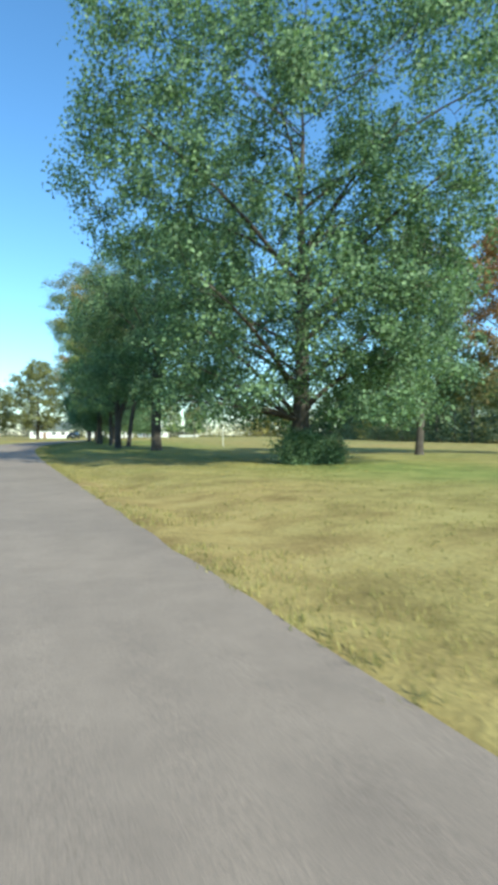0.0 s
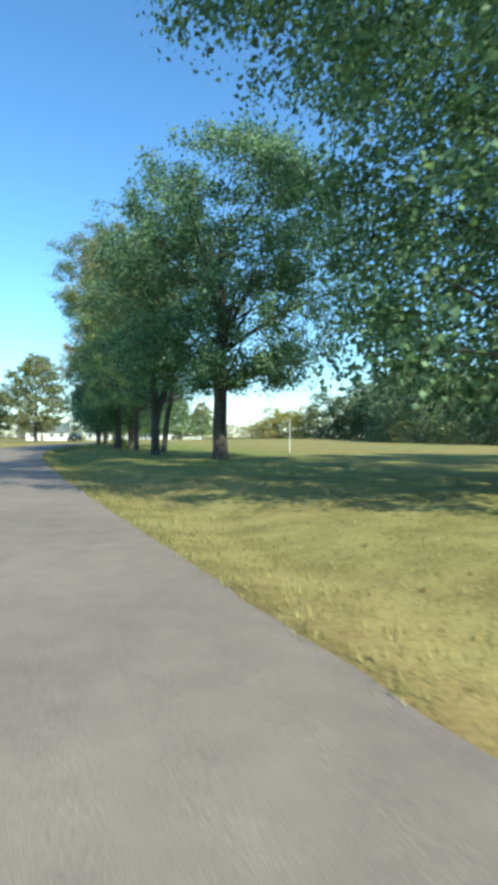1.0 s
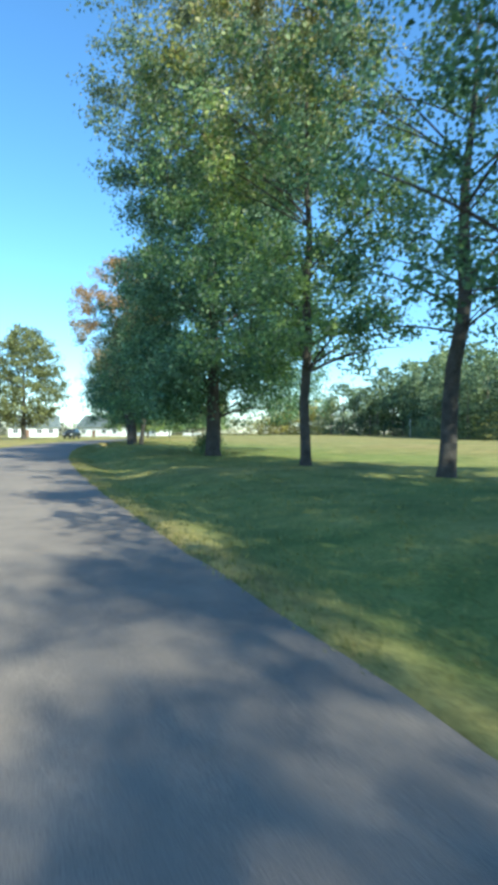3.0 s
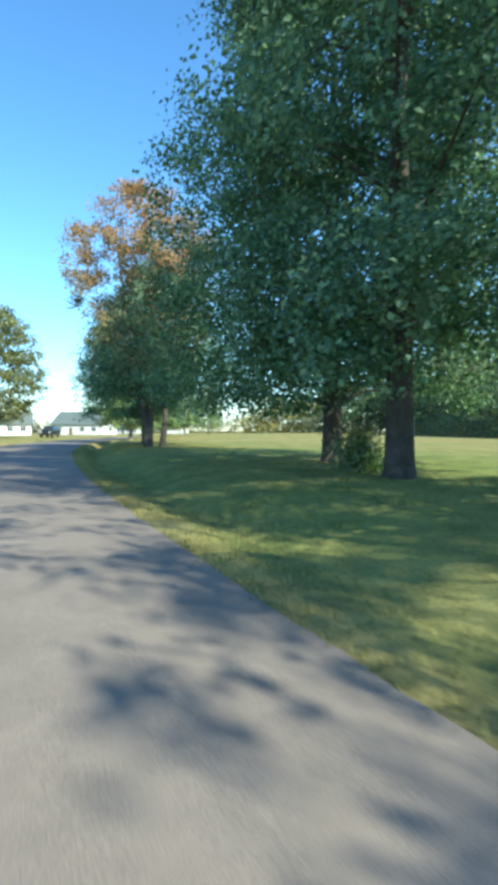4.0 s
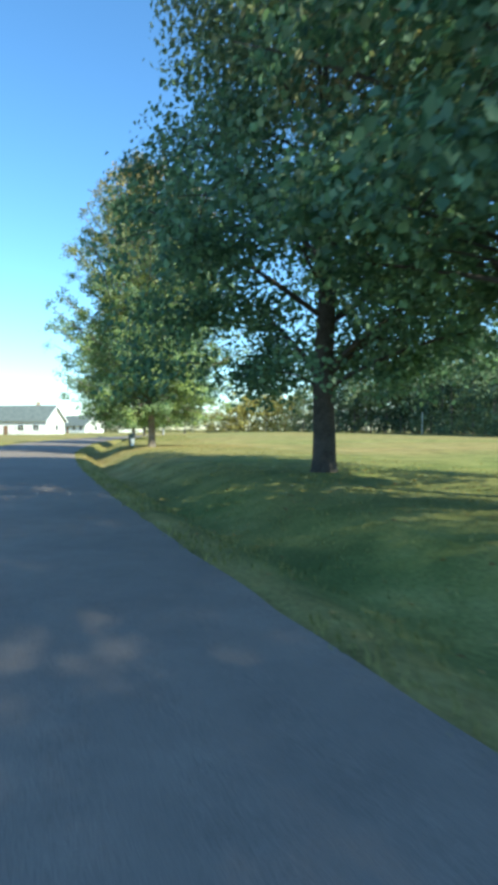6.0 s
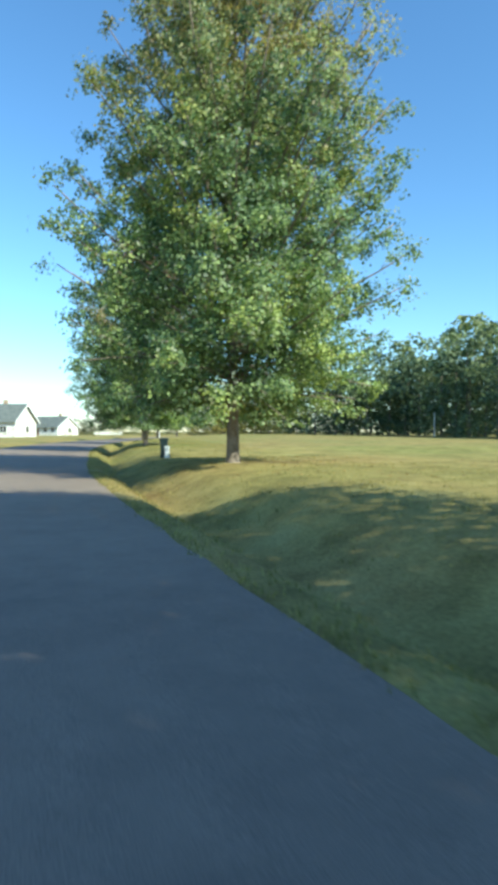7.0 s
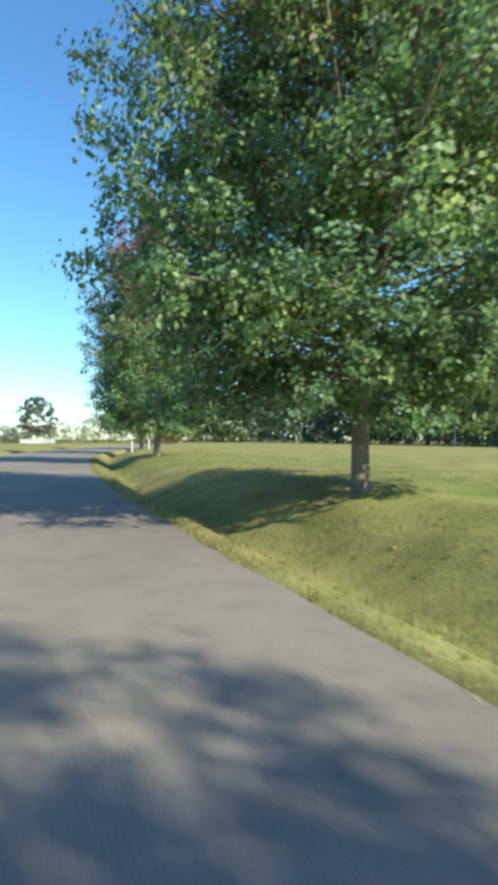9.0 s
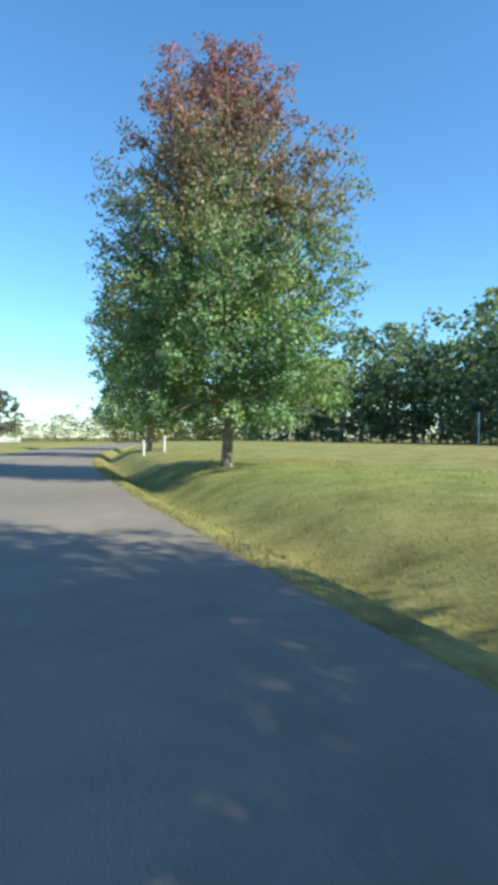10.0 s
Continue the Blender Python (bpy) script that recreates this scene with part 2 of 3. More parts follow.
def build_road():
    ss = np.r_[-1500, -300, -80, np.arange(-20, 200, 0.5), np.arange(200, 340, 3), 500, 1900]
    verts, faces = [], []
    for s in ss:
        e = edge_r(s) + 0.05 * noise.noise((s * 0.9, 7, 0)) + 0.045 * noise.noise((s * 3.1, 2, 0))
        a = EDGE_L + 0.05 * noise.noise((s * 0.9, 17, 0))
        for l, z in ((a, -0.12), (a, -0.012), (-1.35, 0.035), (e, -0.004), (e + 0.02, -0.12)):
            verts.append(place(s, l, z))
    for r in range(len(ss) - 1):
        for c in range(4):
            faces.append((r * 5 + c, r * 5 + c + 1, (r + 1) * 5 + c + 1, (r + 1) * 5 + c))
    ob = mesh_object("road", np.array(verts), faces, ASPHALT)
    return tagged(ob, "worn light grey asphalt lane without markings", "road", kind="structure")


build_ground()
build_road()


# ---- trees ----
def tube(verts, faces, path, radii, sides=6):
    path = np.asarray(path, float)
    base = len(verts)
    tang = np.gradient(path, axis=0)
    for p, t, r in zip(path, tang, radii):
        t = t / (np.linalg.norm(t) + 1e-9)
        a = np.cross(t, (0.31, 0.95, 0.05))
        a /= np.linalg.norm(a) + 1e-9
        b = np.cross(t, a)
        for k in range(sides):
            q = 2 * math.pi * k / sides
            verts.append(p + r * (a * math.cos(q) + b * math.sin(q)))
    for i in range(len(path) - 1):
        for k in range(sides):
            k2 = (k + 1) % sides
            faces.append((base + i * sides + k, base + i * sides + k2, base + (i + 1) * sides + k2, base + (i + 1) * sides + k))
    verts.append(path[-1])
    top = len(verts) - 1
    last = base + (len(path) - 1) * sides
    for k in range(sides):
        faces.append((last + k, last + (k + 1) % sides, top))


def leaf_cards(rng, centres, size, up=0.5, outward=None):
    """One folded four-cornered leaf at each centre, as arrays of vertices and faces."""
    n = len(centres)
    nrm = rng.normal(size=(n, 3)) * (1.0 if outward is None else 0.85) + np.array([0, 0, up])
    if outward is not None:
        nrm += outward
    nrm /= np.linalg.norm(nrm, axis=1, keepdims=True) + 1e-9
    a = np.cross(nrm, rng.normal(size=(n, 3)))
    a /= np.linalg.norm(a, axis=1, keepdims=True) + 1e-9
    b = np.cross(nrm, a)
    sz = (size * rng.uniform(0.65, 1.35, n))[:, None]
    v = np.stack([centres + a * sz * 0.62, centres + b * sz * 0.42 + nrm * sz * 0.16, centres - a * sz * 0.55, centres - b * sz * 0.42 + nrm * sz * 0.16], 1)
    i = np.arange(n)[:, None] * 4
    f = np.concatenate([i + np.array([0, 1, 2]), i + np.array([0, 2, 3])])
    return v.reshape(-1, 3), f


OVAL = ([0, 0.1, 0.3, 0.55, 0.75, 0.9, 1.0], [0.76, 0.98, 1.0, 0.93, 0.74, 0.46, 0.12])
MAPLE = ([0, 0.06, 0.17, 0.4, 0.55, 0.68, 0.82, 0.93, 1.0], [0.66, 0.82, 0.95, 1.0, 0.96, 0.86, 0.70, 0.51, 0.16])
TAPERED = ([0, 0.1, 0.3, 0.5, 0.62, 0.75, 0.88, 1.0], [0.80, 1.0, 1.0, 0.92, 0.80, 0.60, 0.38, 0.10])
BROAD = ([0, 0.12, 0.35, 0.6, 0.8, 0.93, 1.0], [0.60, 0.90, 1.0, 0.98, 0.78, 0.48, 0.12])
TOP_HEAVY = ([0, 0.15, 0.35, 0.6, 0.8, 0.92, 1.0], [0.62, 0.78, 0.86, 1.0, 0.98, 0.72, 0.30])
WAISTED = ([0, 0.2, 0.34, 0.48, 0.62, 0.8, 0.93, 1.0], [0.52, 0.70, 0.72, 0.54, 0.85, 1.0, 0.72, 0.30])
SPREADING = ([0, 0.15, 0.3, 0.55, 0.8, 0.92, 1.0], [0.58, 0.64, 0.74, 1.0, 0.98, 0.72, 0.30])


def crown_clumps(rng, height, radius, base, seed, shape, clumps, open_, offset, droop):
    """Clump centres that fill a crown, denser to the outside and missing where it is open."""
    cl = []
    while len(cl) < clumps:
        u = rng.uniform(0, 1) ** 1.05
        prof = np.interp(u, *shape)
        if rng.uniform() > prof + 0.08:
            continue
        r = radius * prof * math.sqrt(rng.uniform(0.10, 1.0))
        q = rng.uniform(0, 2 * math.pi)
        wob = 1 + 0.26 * noise.noise((math.cos(q) * 1.8 + seed, math.sin(q) * 1.8, u * 5.0))
        px, py, pz = r * wob * math.cos(q) + offset[0] * u, r * wob * math.sin(q) + offset[1] * u, base + (height - base) * u
        if open_ and noise.noise((px * 0.42 + seed, py * 0.42, pz * 0.42)) < open_ - 0.55:
            continue
        cl.append((px, py, pz - droop * (r / radius) ** 2))
    return np.array(cl)


def maple_boughs(rng, height, radius, base, seed, offset, count=128):
    """A maple's crown: boughs that climb from the leader to a ragged egg-shaped outline, with leafy clumps along each."""
    cl, spreads, boughs = [], [], []
    for k in range(count):
        u = ((k + 0.5) / count) ** 0.92
        prof = float(np.interp(u, *MAPLE))
        q = 2.39996 * k + rng.uniform(-0.5, 0.5)
        reach = radius * prof * (rng.uniform(0.92, 1.06) + 0.2 * noise.noise((math.cos(q) * 1.7 + seed, math.sin(q) * 1.7, u * 4.5)))
        reach = min(reach, radius * prof * 1.08)
        zt = base + (height - base) * u
        rise = reach * math.tan(radians(float(np.interp(u, [0, 0.15, 0.5, 1], [-8, 12, 34, 60]))))
        a = np.array([0, 0, min(max(zt - rise, base * 0.95 + 0.3 * u), height * 0.9)])
        c = np.array([reach * math.cos(q) + offset[0] * u, reach * math.sin(q) + offset[1] * u, zt])
        f = np.linspace(0, 1, 7)[:, None]
        mid = (a + c) / 2 + np.array([0, 0, -0.10 * reach if u > 0.15 else 0.12 * reach]) + rng.normal(size=3) * 0.1
        pth = (1 - f) ** 2 * a + 2 * f * (1 - f) * mid + f**2 * c
        boughs.append(pth)
        side = np.array([-math.sin(q), math.cos(q), 0.0])
        for g in (0.2, 0.34, 0.5, 0.64, 0.77, 0.89, 1.0) if u > 0.4 else (0.34, 0.5, 0.64, 0.77, 0.89, 1.0):
            p = np.array([np.interp(g, f[:, 0], pth[:, i]) for i in range(3)])
            swing = 0.34 * reach * (1 - g) + 0.16
            for _ in range(2 if 0.4 < g < 0.85 else 1):
                cl.append(p + side * rng.uniform(-1.4, 1.4) * swing + np.array([0, 0, rng.normal() * 0.14]))
                spreads.append((0.82 - 0.30 * g) * (0.72 + 0.28 * reach / radius) * rng.uniform(0.85, 1.2))
    for k in range(34):
        q, reach = 2.39996 * k + 1.0, radius * rng.uniform(0.3, 0.8)
        p = np.array([reach * math.cos(q), reach * math.sin(q), base + rng.uniform(-0.2, 0.9)])
        boughs.append(np.linspace((0, 0, base + 0.5), p, 7) + np.array([0, 0, 0.18]) * np.sin(np.linspace(0, math.pi, 7))[:, None])
        for g in (0.7, 1.0):
            cl.append(p * np.array([g, g, 1]) + rng.normal(size=3) * 0.18)
            spreads.append(0.5 * rng.uniform(0.85, 1.2))
    for k in range(16):
        cl.append(np.array([offset[0] + rng.normal() * 0.3, offset[1] + rng.normal() * 0.3, height - rng.uniform(0.05, 2.2)]))
        spreads.append(0.36)
    return np.array(cl), np.array(spreads), boughs


def build_tree(x, y, height, radius, base, trunk_r, leaves, size, leaf_mat, bark, label, seed, shape=OVAL, stems=((0, 0, 0, 0),), clumps=230, open_=0.0, offset=(0, 0), droop=0.0, clump_r=0.75, fork=0.0):
    rng = np.random.default_rng(seed)
    s, l = along(x, y)
    z0 = ground_z(s, l) - 0.05
    root = new("tree")
    root.location = (x, y, z0)
    boughs = []
    if shape is MAPLE:
        cl, spreads, boughs = maple_boughs(rng, height, radius, base, seed, offset)
    else:
        cl = crown_clumps(rng, height, radius, base, seed, shape, clumps, open_, offset, droop)
        spreads = clump_r * rng.uniform(0.8, 1.3, len(cl))
    # trunks
    tv, tf, bv, bf = [], [], [], []
    stem_paths = []
    for sx, sy, lx, ly in stems:
        hgt = height * (0.86 if shape in (OVAL, MAPLE, TAPERED) else 0.74)
        zz = np.r_[0, 0.12, 0.35, np.linspace(0.9, hgt, 13)]
        wx = np.array([noise.noise((seed + sx, zi * 0.35, 1.0)) for zi in zz]) * 0.25 * np.minimum(1, zz / 3)
        wy = np.array([noise.noise((seed + sy, zi * 0.35, 9.0)) for zi in zz]) * 0.25 * np.minimum(1, zz / 3)
        lean = np.maximum(0, zz - fork) / (hgt - fork)
        path = np.c_[sx + lx * lean + wx, sy + ly * lean + wy, zz]
        rad = trunk_r * np.interp(zz, [0, 0.12, 0.4, 1.0, base + 1, hgt], [1.4, 1.2, 1.06, 1.0, 0.85, 0.10])
        tube(tv, tf, path, rad, 12)
        stem_paths.append((path, rad))
    # limbs to the outer clumps, twigs to the rest
    order = rng.permutation(len(cl))
    limbs = []
    for pth in boughs:
        gv, gf = [], []
        tube(gv, gf, pth, (0.012 + 0.0085 * np.linalg.norm(pth[-1] - pth[0])) * np.linspace(1, 0.25, 7), 6)
        mesh_object("limb", np.array(gv), gf, bark, root, smooth=True)
        limbs += [pth[2], pth[3], pth[4], pth[5]]
    for n_, i in enumerate(order[: int(len(cl) * 0.6)]):
        c = cl[i]
        path, rad = min(stem_paths, key=lambda pr: (pr[0][8][0] - c[0]) ** 2 + (pr[0][8][1] - c[1]) ** 2)
        hd = math.hypot(c[0], c[1])
        za = max(base * 0.9, min(c[2] - 0.55 * hd, path[-1][2] * 0.97))
        a = np.array([np.interp(za, path[:, 2], path[:, k]) for k in range(3)])
        ra = float(np.interp(za, path[:, 2], rad))
        if (n_ >= 34 or boughs) and limbs:
            near = np.asarray(limbs)
            a0 = near[int(np.argmin(((near - c) ** 2).sum(1)))]
            if np.sum((a0 - c) ** 2) < np.sum((a - c) ** 2):
                a, ra = a0, 0.02 if boughs else 0.035
        k = np.linspace(0, 1, 6)[:, None]
        mid = (a + c) / 2 + np.array([0, 0, 0.10 * np.linalg.norm(c - a)]) + rng.normal(size=3) * 0.12
        pth = (1 - k) ** 2 * a + 2 * k * (1 - k) * mid + k**2 * c
        r0 = min(ra * 0.42, 0.012 + 0.012 * np.linalg.norm(c - a)) * (trunk_r / 0.22) ** 0.5
        if n_ < 34 and not boughs:
            gv, gf = [], []
            tube(gv, gf, pth, r0 * np.linspace(1, 0.22, 6), 6)
            mesh_object("limb", np.array(gv), gf, bark, root, smooth=True)
        else:
            tube(bv, bf, pth[::2] if n_ > 120 else pth, r0 * (np.linspace(1, 0.22, 6)[::2] if n_ > 120 else np.linspace(1, 0.22, 6)), 4)
        if not boughs:
            limbs += [pth[3], pth[4]]
    mesh_object("trunk", np.array(tv), tf, bark, root, smooth=True)
    tagged(mesh_object("twigwork", np.array(bv), bf, bark, root, smooth=True), kind="stuff")
    # leaves, strung along short sprays that fan out from each clump
    weight = rng.dirichlet(np.full(len(cl), 14.0)) * (spreads / spreads.mean()) ** 1.3
    share = weight / weight.sum() * leaves
    pts, outs = [], []
    for c, k, spread in zip(cl, share, spreads):
        k = int(k)
        if k < 3:
            continue
        out = c * np.array([1, 1, 0]) / radius
        fans = max(4, k // 20)
        d = rng.normal(size=(fans, 3)) + out * 0.7 + np.array([0, 0, 0.1])
        d *= (rng.uniform(0.55, 1.15, fans) / (np.linalg.norm(d, axis=1) + 1e-9))[:, None]
        pick = rng.integers(0, fans, k)
        f = rng.uniform(0.08, 1, k)[:, None]
        p = d[pick] * f * spread * np.array([1.1, 1.1, 0.72])
        pts.append(c + p + rng.normal(size=(k, 3)) * spread * ((0.22 if boughs else 0.25) - 0.08 * f) + np.array([0, 0, -0.12]) * spread * f**2)
        outs.append(d[pick] * 0.9 + out * 0.8)
    pts, outs = np.concatenate(pts), np.concatenate(outs)
    keep = pts[:, 2] > base * 0.72
    if shape in (OVAL, TAPERED):
        keep &= np.hypot(pts[:, 0] - offset[0] / 2, pts[:, 1] - offset[1] / 2) < radius * rng.uniform(0.96, 1.1, len(pts))
    lv, lf = leaf_cards(rng, pts[keep], size, 0.55, outs[keep])
    mesh_object("crown", lv, lf, leaf_mat, root)
    return tagged(root, label, "tree", "roadside trees")


build_tree(10.7, 20.0, 18.6, 8.8, 1.8, 0.36, 140000, 0.118, LEAF_OAK, BARK, "broad dark green oak with low hanging leafy boughs", 11, SPREADING, clumps=760, open_=0.08, droop=1.1, clump_r=0.95)
build_tree(9.9, 39.5, 15.0, 6.1, 3.6, 0.34, 68000, 0.125, LEAF_OAK, BARK, "large rounded green oak on a thick trunk", 12, BROAD, clumps=540, open_=0.17, offset=(1.0, -0.9), clump_r=0.85)
build_tree(8.6, 46.8, 16.5, 4.8, 3.3, 0.22, 16000, 0.108, LEAF_OAK, BARK, "tall open oak with spreading bare-looking limbs", 13, BROAD, stems=((0, 0, -0.4, 0.2), (0.05, -0.02, 3.3, -1.5)), fork=2.3, clumps=230, open_=0.44, offset=(0.2, -0.1), clump_r=0.65)
build_tree(10.4, 51.6, 15.5, 4.3, 3.8, 0.19, 21000, 0.105, LEAF_OAK_BROWN, BARK, "tall leaning oak with sparse green foliage", 14, TOP_HEAVY, stems=((0, 0, 1.6, 0.6),), clumps=220, open_=0.32, offset=(1.2, 0.4), clump_r=0.65)
build_tree(9.8, 56.9, 15.6, 4.2, 3.2, 0.16, 40000, 0.11, LEAF_MAPLE, BARK, "slender tree with olive foliage turning brown", 15, OVAL, clumps=280, open_=0.22, offset=(-2.2, -0.3), clump_r=0.72)
build_tree(10.0, 65.1, 19.4, 5.9, 2.2, 0.30, 100000, 0.118, LEAF_OAK_BROWN, BARK, "very tall oak with a thick flared trunk", 16, WAISTED, clumps=500, open_=0.1, droop=0.8, clump_r=0.9)
build_tree(12.4, 70.8, 17.0, 6.2, 2.0, 0.31, 96000, 0.104, LEAF_OAK, BARK, "dense green oak with a thick short trunk", 57, TAPERED, clumps=480, open_=0.06, droop=0.8, clump_r=0.9)
build_tree(12.1, 88.0, 14.7, 4.1, 2.8, 0.195, 42000, 0.115, LEAF_ORANGE, BARK, "tree with an orange autumn top over green boughs", 18, TOP_HEAVY, stems=((0, 0, 0.1, 0.2), (-0.06, 0.06, -1.5, 0.4)), clumps=340, open_=0.22, offset=(-0.6, 0.5), clump_r=0.75)
build_tree(13.0, 88.3, 13.0, 4.6, 3.0, 0.17, 26000, 0.115, LEAF_OAK_BROWN, BARK, "leaning tree with brownish upper leaves and open boughs", 19, OVAL, stems=((0, 0, 0.5, -0.1),), clumps=200, open_=0.36, offset=(1.2, -0.4), clump_r=0.7)
build_tree(13.9, 94.2, 11.2, 4.6, 2.0, 0.24, 62000, 0.115, LEAF_OAK_BROWN, BARK, "dense green tree beginning to turn yellow", 20, OVAL, clumps=320, open_=0.08, clump_r=0.9)
build_tree(18.4, 112.6, 14.7, 4.65, 1.45, 0.175, 190000, 0.085, LEAF_MAPLE, BARK_PALE, "tall maple with green leaves turning yellow and russet", 21, MAPLE)
build_tree(25.7, 132.0, 13.4, 4.3, 1.4, 0.145, 175000, 0.085, LEAF_RUST, BARK_PALE, "egg-shaped maple with a reddening top", 22, MAPLE, offset=(0.4, -0.15))
build_tree(35.2, 150.9, 11.95, 3.8, 1.4, 0.15, 105000, 0.09, LEAF_RED, BARK_PALE, "maple with a dark red top and green skirt", 23, MAPLE)
for (s_, l_, h_, seed_) in ((180, 5.8, 12.0, 24), (202, 5.8, 11.5, 25)):
    x_, y_, _ = place(s_, l_)
    build_tree(x_, y_, h_, 3.7, 1.8, 0.16, 26000, 0.17, LEAF_MAPLE, BARK_PALE, "green roadside maple farther along the verge", seed_, OVAL, clumps=260, clump_r=0.8)
build_tree(20.4, 25.0, 12.0, 3.2, 2.8, 0.20, 20000, 0.15, LEAF_OAK_BROWN, BARK, "smaller tree with brownish foliage on the open lawn", 26, OVAL, clumps=170, open_=0.2)
build_tree(26.0, 24.5, 13.0, 4.0, 2.8, 0.22, 22000, 0.15, LEAF_RUSSET, BARK, "lawn tree with russet-tinged foliage", 27, OVAL, clumps=190, open_=0.2)
# across the road
build_tree(8.0, 141.0, 18.0, 6.0, 2.5, 0.40, 22000, 0.28, LEAF_FAR, BARK, "tall olive tree beside the houses", 28, BROAD, clumps=420, clump_r=1.15)
build_tree(-2.0, 152.0, 13.0, 6.0, 2.0, 0.35, 16000, 0.29, LEAF_FAR, BARK, "rounded olive tree beside the houses", 29, BROAD, clumps=320, clump_r=1.15)
build_tree(90.0, 282.0, 13.0, 4.8, 2.0, 0.25, 8000, 0.32, LEAF_TAN, BARK_PALE, "grey thinly leaved tree far down the road", 30, BROAD, clumps=150, open_=0.3, clump_r=0.9)


# ---- woods behind the field, and the far trees across the road ----
def wood_template(rng, leaves, size, h, r, low=0.12):
    cl = []
    while len(cl) < 26:
        u = rng.uniform(0, 1)
        prof = np.interp(u, *BROAD)
        q, rr = rng.uniform(0, 2 * math.pi), r * prof * math.sqrt(rng.uniform(0.2, 1))
        cl.append((rr * math.cos(q), rr * math.sin(q), h * (low + (1 - low) * u)))
    cl = np.array(cl)
    c = cl[rng.integers(0, len(cl), leaves)]
    d = rng.normal(size=(leaves, 3))
    d /= np.linalg.norm(d, axis=1, keepdims=True)
    p = c + d * (rng.uniform(0.2, 1, leaves) ** 0.5)[:, None] * np.array([1.5, 1.5, 1.1])
    return leaf_cards(rng, p, size, 0.5, d * 0.8)


def build_woods(name, spots, leaf_mat, label, seed, leaves=1300, size=0.42, low=0.12):
    """spots: x, y, z, height, radius for each tree of the mass."""
    rng = np.random.default_rng(seed)
    temps = [wood_template(rng, leaves, size, 1.0 * 14, 3.6, low) for _ in range(5)]
    vs, fs, n = [], [], 0
    tv, tf = [], []
    for x, y, z, h, r in spots:
        v, f = temps[rng.integers(0, 5)]
        q = rng.uniform(0, 2 * math.pi)
        rot = np.array([[math.cos(q), -math.sin(q), 0], [math.sin(q), math.cos(q), 0], [0, 0, 1]])
        w = (v * np.array([r / 3.6, r / 3.6, h / 14])) @ rot.T + np.array([x, y, z])
        w[:, 2] = np.maximum(w[:, 2], z + 0.05 * rng.uniform())
        vs.append(w)
        fs.append(f + n)
        n += len(w)
        if low > 0.05:
            zz = np.linspace(-0.1, h * 0.75, 4)
            tube(tv, tf, np.c_[x + 0.2 * rng.normal() * zz / h, y + 0 * zz, z + zz], np.linspace(0.2, 0.06, 4) * h / 15, 5)
    root = mesh_object(name, np.concatenate(vs), np.concatenate(fs), leaf_mat)
    if tv:
        mesh_object("trunks", np.array(tv), tf, BARK_PALE, root)
    return tagged(root, label, "woods", kind="stuff")


rng = np.random.default_rng(5)
spots, gold_trees, brush, gold, tan_trees = [], [], [], [], []
EDGE = [place(q, 60)[:2] for q in (10, 40, 70, 100, 130, 160, 190, 212)] + [np.array(p) for p in ((120, 176), (123, 192), (120, 210), (117, 226), (108, 255), (95, 285), (70, 310), (30, 330), (-20, 345))]
EDGE = np.array(EDGE)
EDGE_D = np.r_[0, np.cumsum(np.hypot(*np.diff(EDGE, axis=0).T))]
HEIGHT_AT = [11.5, 11.5, 11.5, 11.5, 12, 14, 17, 20, 22, 21, 18, 15.5, 11, 6, 5.5, 5.5, 5.5]


def wood_spot(d, back):
    """A point d metres along the wood's edge and some metres into it, with the height of the trees there."""
    x, y = np.interp(d, EDGE_D, EDGE[:, 0]), np.interp(d, EDGE_D, EDGE[:, 1])
    x2, y2 = np.interp(d + 1, EDGE_D, EDGE[:, 0]), np.interp(d + 1, EDGE_D, EDGE[:, 1])
    tx, ty = x2 - x, y2 - y
    k = back / (math.hypot(tx, ty) + 1e-6)
    return x + ty * k, y - tx * k, float(np.interp(d, EDGE_D, HEIGHT_AT))


END = EDGE_D[-1] - 2
GOLD_START, GOLD_END = float(EDGE_D[11]) - 2, float(EDGE_D[13]) + 4
for back, step in ((1.5, 5.2), (6, 5.2), (12, 6.0), (20, 7.0)):
    d = 0.0
    while d < END:
        x_, y_, h_ = wood_spot(d, back + rng.uniform(-1.5, 1.5))
        h_ *= rng.uniform(0.62, 1.14) * (1 + 0.006 * back)
        turned = GOLD_START < d < EDGE_D[12] + 6 and rng.uniform() < (0.8 if back < 8 else 0.4)
        (gold_trees if turned else tan_trees if d > EDGE_D[12] + 6 else spots).append((x_, y_, ground_z(*along(x_, y_)) - 0.05 if d < 250 else 0.1, h_, h_ * rng.uniform(0.22, 0.34)))
        d += step * rng.uniform(0.7, 1.3)
d = 0.0
while d < END:
    x_, y_, h_ = wood_spot(d, rng.uniform(-3.0, 0.5))
    h_ = rng.uniform(1.4, 4.2)
    golden = rng.uniform() < (0.8 if GOLD_START < d < GOLD_END else 0.22 if d < GOLD_START else 0.04)
    (gold if golden else tan_trees if d > GOLD_END else brush).append((x_, y_, ground_z(*along(x_, y_)) - 0.05 if d < 250 else 0.1, h_ * (1.7 if golden and 260 < d < GOLD_END else 1.0), h_ * rng.uniform(0.5, 0.8)))
    d += rng.uniform(0.8, 2.4)
d = 0.0
while d < END:
    x_, y_, h_ = wood_spot(d, rng.uniform(8, 17))
    h_ = rng.uniform(4.5, 7.5)
    brush.append((x_, y_, ground_z(*along(x_, y_)) - 0.05 if d < 250 else 0.1, h_, h_ * 0.8))
    d += rng.uniform(1.5, 3.0)
